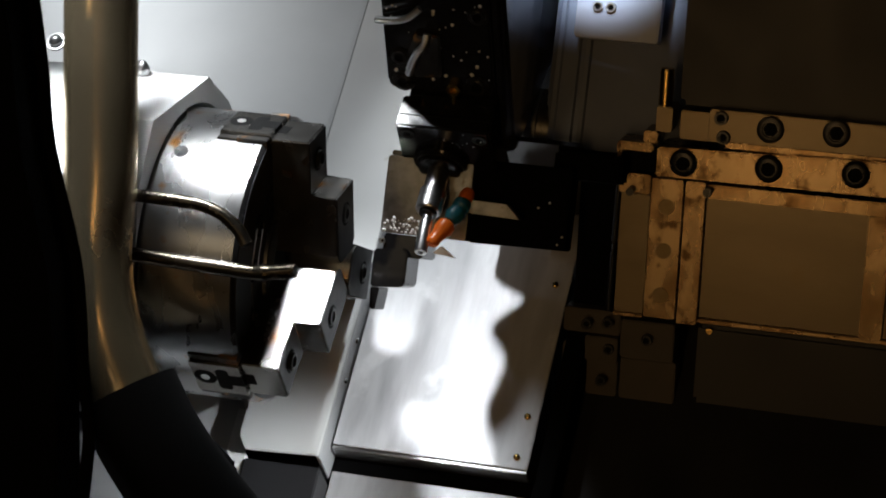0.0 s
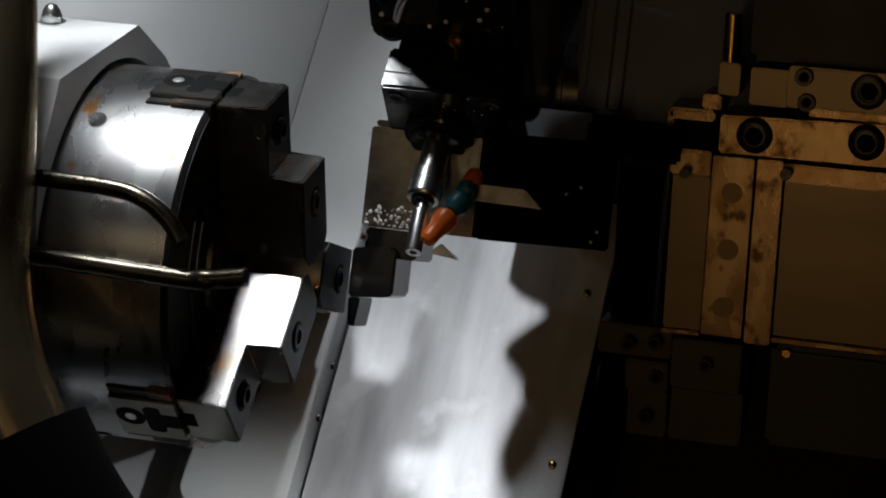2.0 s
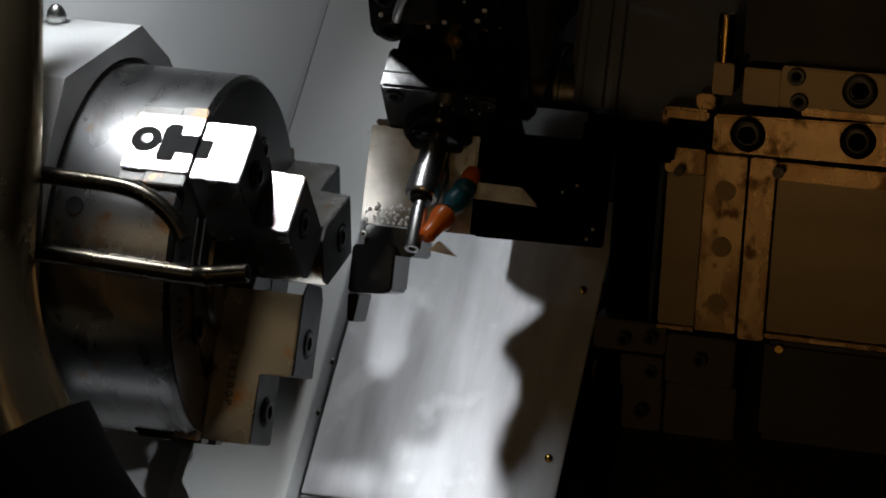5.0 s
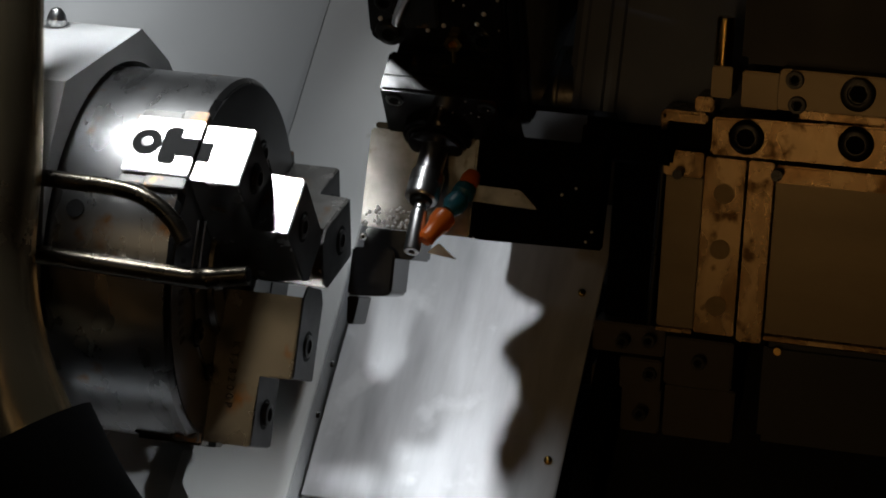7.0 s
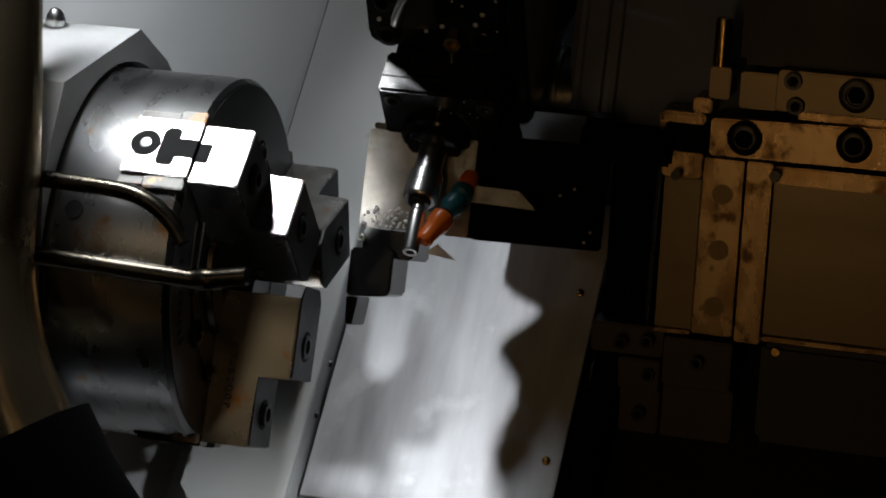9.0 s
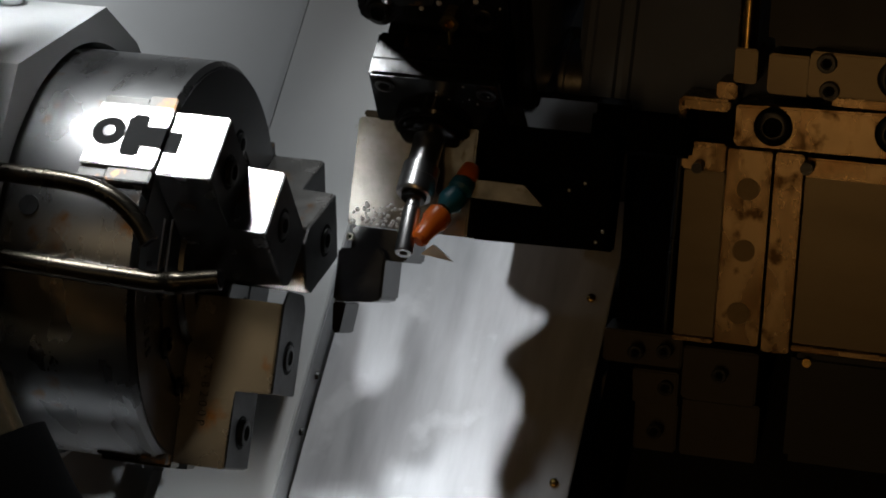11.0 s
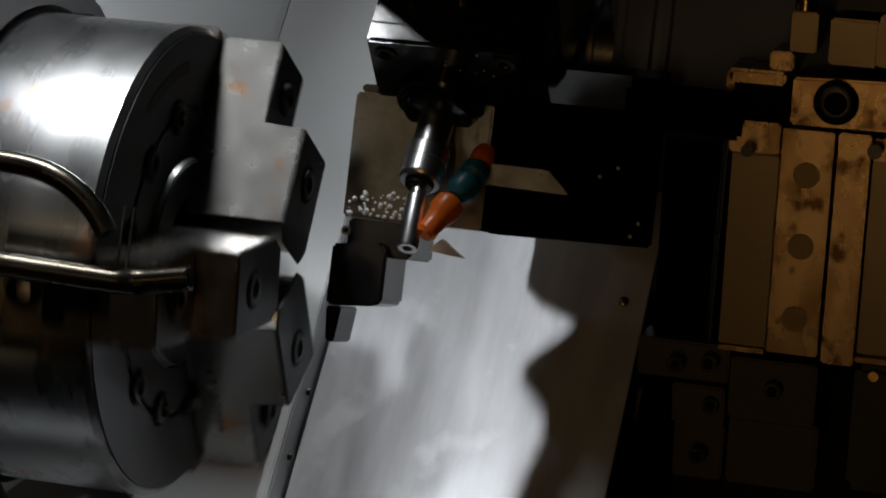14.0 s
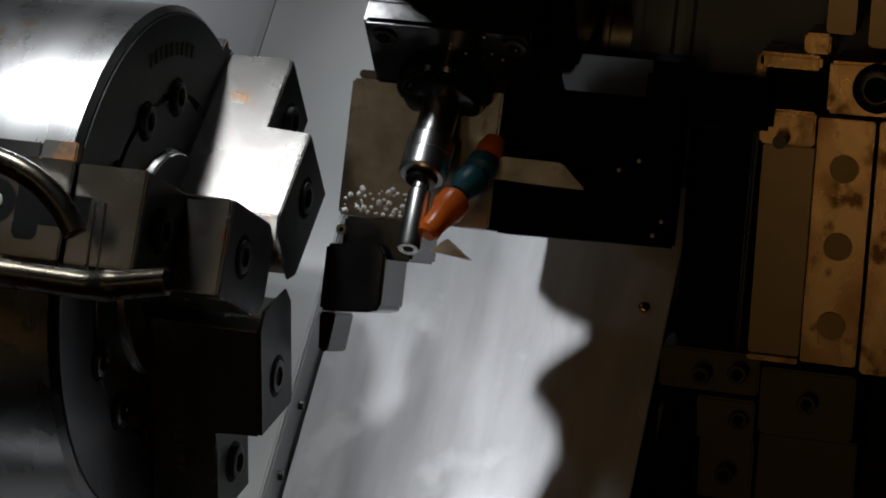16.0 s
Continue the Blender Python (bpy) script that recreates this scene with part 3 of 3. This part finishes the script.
hose = thing("coolant_nozzle", "orange and teal jointed plastic coolant hose under the holder", "hose", at=BED)
P = [Vector(p) for p in ((0.1215, 0.0755, 0.112), (0.1190, 0.0610, 0.114), (0.1135, 0.0470, 0.116), (0.1105, 0.0390, 0.117), (0.1050, 0.0260, 0.118))]
part("elbow", lathe([(-0.004, 0.0045), (0.0, 0.0056), (0.004, 0.0056), (0.007, 0.004)], P[0], P[1] - P[0], 24), M_ORANGE, hose, "orange joint", True)
part("joint", lathe([(0, 0.0040), (0.002, 0.0062), (0.007, 0.0066), (0.009, 0.0050), (0.011, 0.0042)], P[0] + (P[1] - P[0]) * 0.35, P[1] - P[0], 24), M_TEAL, hose, "teal joint", True)
part("joint", lathe([(0, 0.0042), (0.002, 0.0064), (0.008, 0.0068), (0.011, 0.0052), (0.013, 0.0042)], P[1] - (P[1] - P[0]) * 0.06, P[2] - P[1], 24), M_TEAL, hose, "teal joint", True)
part("nozzle", lathe([(0, 0.0050), (0.002, 0.0068), (0.008, 0.0070), (0.010, 0.0058), (0.017, 0.0048), (0.0205, 0.0050), (0.0225, 0.0036), (0.0225, 0.002)], P[2] - (P[2] - P[1]) * 0.1, P[4] - P[2], 28), M_ORANGE, hose, "orange nozzle", True)

# ---- blocks behind the drill (leaning axes) ----
tb = thing("tool_block", "grey steel tool block spotted with coolant drops", "tool block", at=TILT)
part("block", box(0.0565, 0.122, 0.05, 0.085, 0.029, 0.0865, 0.001), M_BLOCK, tb)
part("cap", box(0.0585, 0.110, 0.052, 0.085, 0.0868, 0.0905, 0.0008), M_BLACK, tb)
for i in range(70):
    x, c = 0.0585 + 0.032 * random.random(), 0.0303 + 0.011 * random.random() ** 1.6
    r = 0.0004 + 0.0011 * random.random() ** 1.5
    part("drop", lathe([(0, r), (r * 0.45, r * 0.85), (r * 0.8, r * 0.45), (r * 0.9, r * 0.08)], (x, 0.0499, c), (0, -1, 0), 10), M_DROP, tb, "", True)
tl = thing("turning_tool", "black turning tool clamped under the steel block", "cutting tool", at=TILT)
part("clamp", box(0.0610, 0.092, 0.046, 0.085, 0.012, 0.0285, 0.0012), M_BLACK, tl)
part("shank", prism([(0.0562, 0.016), (0.079, 0.0185), (0.0825, 0.014), (0.0825, -0.0085), (0.079, -0.0105), (0.064, -0.0118), (0.0562, -0.012)], 1, 0.04, 0.075, 0.0012), M_BLACK, tl)
part("heel", prism([(0.0562, -0.0125), (0.0635, -0.0122), (0.0615, -0.0290), (0.0575, -0.0285)], 1, 0.041, 0.068, 0.0008), M_BLACK, tl)
socket_screw(tl, (0.0605, 0.046, 0.0225), (0, -1, 0), 0.0022, 0.002, M_STEEL)
# added bright sliver stands for the way cover showing through the gap
part("cover_sliver", prism([(0.106, 0.0235), (0.1175, 0.0155), (0.100, 0.0175)], 1, 0.044, 0.049, 0.0004), M_STEEL, tl, "bright sliver added for the way cover showing through the gap")
slab = thing("turret_lower_block", "black turret base block", "turret block", at=TILT)
part("lower", prism([(0.122, 0.0285), (0.1945, 0.0300), (0.1945, 0.0905), (0.122, 0.0905)], 1, 0.060, 0.086, 0.0012), M_DULL_BLACK, slab)
# grey instead of black: light on the block's top put into the colour
part("ledge", prism([(0.118, 0.050), (0.118, 0.0595), (0.152, 0.0590), (0.163, 0.049)], 1, 0.040, 0.0598, 0.0008), M_BLOCK, slab, "ledge coloured grey to look lit")
part("shaft", lathe([(0, 0.030), (0.012, 0.030), (0.012, 0.024), (0.030, 0.024)], (0.1400, 0.135, 0.122), (1, 0, 0), 48), M_BLOCK, slab, "worn steel shaft", True)
part("arm", box(0.1765, 0.228, 0.075, 0.12, 0.084, 0.104, 0.002), M_DULL_BLACK, slab)
part("casing", prism([(0.150, 0.150), (0.157, 0.116), (0.164, 0.108), (0.1825, 0.106), (0.1850, 0.112), (0.30, 0.135), (0.30, 0.22), (0.150, 0.22)], 2, 0.096, 0.32, 0.004), M_CASING, slab, "slate-blue painted casing")
for x, c in ((0.172, 0.0595), (0.180, 0.064), (0.189, 0.034), (0.192, 0.040)):
    part("drop", lathe([(0, 0.001), (0.0006, 0.0008), (0.001, 0.0002)], (x, 0.0598, c), (0, -1, 0), 10), M_DROP, slab, "", True)
strip = thing("cover_strip", "dull grey vertical metal strip behind the turret", "strip", at=TILT)
part("strip", prism([(0.1965, 0.087), (0.206, 0.087), (0.1985, 0.030), (0.1925, 0.030)], 1, 0.135, 0.14, 0.0005), M_GREY, strip)

plate = thing("lamp_bracket", "pale blue painted plate above the turret", "plate", at=TILT)
part("plate", box(0.1768, 0.2405, 0.090, 0.1055, 0.1905, 0.26, 0.0012), M_BLUE, plate)
for x in (0.193, 0.203):
    socket_screw(plate, (x, 0.090, 0.214), (0, -1, 0), 0.004, 0.003, M_STEEL)

# ---- tailstock side: upright oily plates ----
YG = 0.122
saddle = thing("saddle_plates", "oily brown-tinted steel plates bolted upright", "machine saddle")
part("dull_plate", box(0.2238, 0.2458, YG, YG + 0.02, 1.0570, 1.1490, 0.0005), M_PANEL, saddle, "dull grey plate")
part("plug_plate", box(0.2468, 0.2706, YG - 0.003, YG + 0.02, 1.0560, 1.1630, 0.0006), M_GOLD, saddle)
part("rib", box(0.2728, 0.2876, YG - 0.006, YG + 0.02, 1.0545, 1.1640, 0.0008), M_GOLD, saddle)
part("brushed_panel", box(0.2884, 0.4080, YG + 0.002, YG + 0.02, 1.0590, 1.1515, 0.0004), M_PANEL, saddle, "brushed steel panel")
part("panel_top_strip", box(0.2884, 0.440, YG - 0.004, YG + 0.02, 1.1520, 1.1625, 0.001), M_GOLD, saddle)
part("panel_bottom_strip", box(0.2884, 0.440, YG - 0.003, YG + 0.02, 1.0560, 1.0586, 0.0005), M_GOLD, saddle)
part("plate_foot", box(0.2238, 0.2458, YG - 0.003, YG + 0.02, 1.0545, 1.0567, 0.0004), M_GOLD, saddle)
part("side_strip", box(0.2225, 0.2458, YG - 0.004, YG + 0.02, 1.1500, 1.1650, 0.001), M_GOLD, saddle)
part("rib", box(0.4084, 0.4250, YG - 0.004, YG + 0.02, 1.0590, 1.1515, 0.0008), M_GOLD, saddle)
part("brushed_panel", box(0.4254, 0.440, YG + 0.002, YG + 0.02, 1.0590, 1.1515, 0.0004), M_PANEL, saddle, "brushed steel panel")
for z in (1.1082, 1.0735, 1.142):
    part("plug", lathe([(0, 0.0062), (0.0006, 0.006)], (0.2591, YG - 0.003, z), (0, -1, 0), 28), M_DOT, saddle, "bronze plug")
part("seam_backing", box(0.2440, 0.2900, YG + 0.006, YG + 0.02, 1.0560, 1.1480), M_SHADE, saddle)
part("top_bar", prism([(0.2510, 1.1672), (0.440, 1.1690), (0.440, 1.1950), (0.2510, 1.1890)], 1, YG - 0.014, YG + 0.02, 0.0012), M_GOLD, saddle, "stained bar with cap screws")
for x, z in ((0.2712, 1.1792), (0.3340, 1.1815), (0.3970, 1.1838)):
    # black disc for the shade in the counterbore
    part("counterbore_shade", lathe([(0, 0.0104), (0.0004, 0.0102)], (x, YG - 0.0142, z), (0, -1, 0), 32), M_SHADE, saddle)
    socket_screw(saddle, (x, YG - 0.0140, z), (0, -1, 0), 0.0086, 0.003)
part("end_block", box(0.2200, 0.2240, YG - 0.010, YG + 0.02, 1.1655, 1.1890, 0.001), M_GOLD, saddle)
part("end_cap", box(0.2200, 0.2472, YG - 0.010, YG + 0.02, 1.1835, 1.1900, 0.0015), M_GOLD, saddle)
part("end_recess", box(0.2242, 0.2470, YG + 0.004, YG + 0.02, 1.1660, 1.1832), M_SHADE, saddle)
part("peg", lathe([(0, 0.003), (0.010, 0.003)], (0.2325, YG - 0.004, 1.153), (0, -1, 0), 16), M_BOLT, saddle)
part("peg", lathe([(0, 0.0034), (0.006, 0.0034)], (0.2900, YG - 0.006, 1.158), (0, -1, 0), 16), M_BOLT, saddle)
upbar = thing("upper_gib", "stained steel bar with cap screws above the saddle, darkened for its recess shade", "machine bar")
# darker panel steel puts the shade of the recess into the bar
part("bar", box(0.2868, 0.440, YG - 0.006, YG + 0.03, 1.1955, 1.2195, 0.001), M_PANEL, upbar)
part("bar_end", box(0.2640, 0.2862, YG + 0.002, YG + 0.03, 1.1935, 1.2150, 0.001), M_PANEL, upbar)
for x, z, r in ((0.2955, 1.2140, 0.0052), (0.2980, 1.1995, 0.0052), (0.332, 1.2090, 0.0100), (0.380, 1.2110, 0.0100)):
    socket_screw(upbar, (x, YG - 0.006, z), (0, -1, 0), r, 0.003)
part("rack_strip", box(0.300, 0.440, YG - 0.008, YG - 0.004, 1.1920, 1.1965, 0.0004), M_GOLD, upbar)
pinob = thing("guide_pin", "brass-coloured guide pin on a small steel block", "pin")
part("pin", lathe([(0, 0.0052), (0.026, 0.0052), (0.028, 0.0046)], (0.2530, YG - 0.004, 1.2185), (0, 0, 1), 28), M_BRASS, pinob, "", True)
part("foot", box(0.2475, 0.2595, YG - 0.008, YG + 0.02, 1.1995, 1.2180, 0.0008), M_PANEL, pinob)
part("stop", box(0.2390, 0.2500, YG - 0.008, YG + 0.02, 1.1905, 1.1990, 0.001), M_GOLD, pinob)
dbox = thing("tailstock_housing", "black tailstock housing above the saddle", "housing")
part("housing", box(0.262, 0.60, YG + 0.004, YG + 0.25, 1.2185, 1.45, 0.004), M_DARK, dbox)
part("underside", box(0.2885, 0.60, YG + 0.001, YG + 0.25, 0.82, 1.0535, 0.003), M_DARK, dbox)
part("lip_screw", lathe([(0, 0.0028), (0.002, 0.0024)], (0.2975, YG + 0.001, 1.0495), (0, -1, 0), 16), M_BRASS, dbox, "small brass screw")
lowp = thing("saddle_bracket", "dull brown steel brackets with cap screws, darkened for the shade below the saddle", "bracket")
# bracket colour holds the shade below the saddle
part("bracket", box(0.2310, 0.2720, YG - 0.004, YG + 0.02, 1.0225, 1.0520, 0.001), M_SHADED_PLATE, lowp)
part("column", box(0.2320, 0.2745, YG - 0.002, YG + 0.02, 0.80, 1.0220, 0.001), M_SHADED_PLATE, lowp)
part("block", box(0.1860, 0.2300, YG - 0.002, YG + 0.02, 1.0375, 1.0560, 0.001), M_SHADED_PLATE, lowp)
part("block", box(0.2045, 0.2300, YG - 0.008, YG + 0.02, 1.0180, 1.0370, 0.001), M_SHADED_PLATE, lowp)
part("block", box(0.1875, 0.2040, YG - 0.006, YG + 0.02, 1.0020, 1.0300, 0.001), M_SHADED_PLATE, lowp)
part("block", box(0.2060, 0.2300, YG - 0.002, YG + 0.02, 0.985, 1.0175, 0.001), M_SHADED_PLATE, lowp)
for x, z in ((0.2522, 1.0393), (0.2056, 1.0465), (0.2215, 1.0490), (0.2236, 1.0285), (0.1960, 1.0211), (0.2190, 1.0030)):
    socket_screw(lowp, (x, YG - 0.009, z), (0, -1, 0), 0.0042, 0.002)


# made-up black sheet, keeps the gap between turret and saddle in darkness
shield = thing("dark_gap_sheet", "added black sheet that darkens the gap between the turret and the saddle", "shield")
part("sheet", box(0.1900, 0.2225, YG + 0.012, YG + 0.016, 0.98, 1.175, 0.0006), M_DULL_BLACK, shield)
part("edge_tube", lathe([(0, 0.0022), (0.11, 0.0022)], (0.2190, YG + 0.004, 1.056), (0.02, 0, 1), 12), M_BOLT, shield, "", True)

# wet drops on the turret
for i in range(46):
    x, q = 0.062 + 0.074 * random.random(), 0.004 + 0.08 * random.random()
    r = 0.0004 + 0.0012 * random.random() ** 2
    part("drop", lathe([(0, r), (r * 0.4, r * 0.85), (r * 0.75, r * 0.4), (r * 0.85, r * 0.06)], (x, -0.0001, q), (0, -1, 0), 10), M_DROP, upper, "", True)
for i in range(26):
    x, q = 0.074 + 0.060 * random.random(), 0.080 + 0.076 * random.random()
    r = 0.0003 + 0.0007 * random.random() ** 2
    part("drop", lathe([(0, r), (r * 0.4, r * 0.85), (r * 0.75, r * 0.4), (r * 0.85, r * 0.06)], (x, 0.0999, q), (0, -1, 0), 10), M_DROP, holder, "", True)


# ---- what moves ----
def motions():
    rows = [(0.0, 11)] + [(3.2, 11), (3.3, -7), (3.4, -27), (3.5, -54), (3.6, -75), (3.7, -79), (3.9, -79), (13.6, -79), (13.7, -93),
                          (13.8, -112), (13.9, -136), (14.0, -155), (14.1, -172), (14.2, -174), (16.0, -174)]
    walk(chuck, [(t, Matrix.Translation(O) @ pose(0, 0, 0, a)) for t, a in rows])


motions()
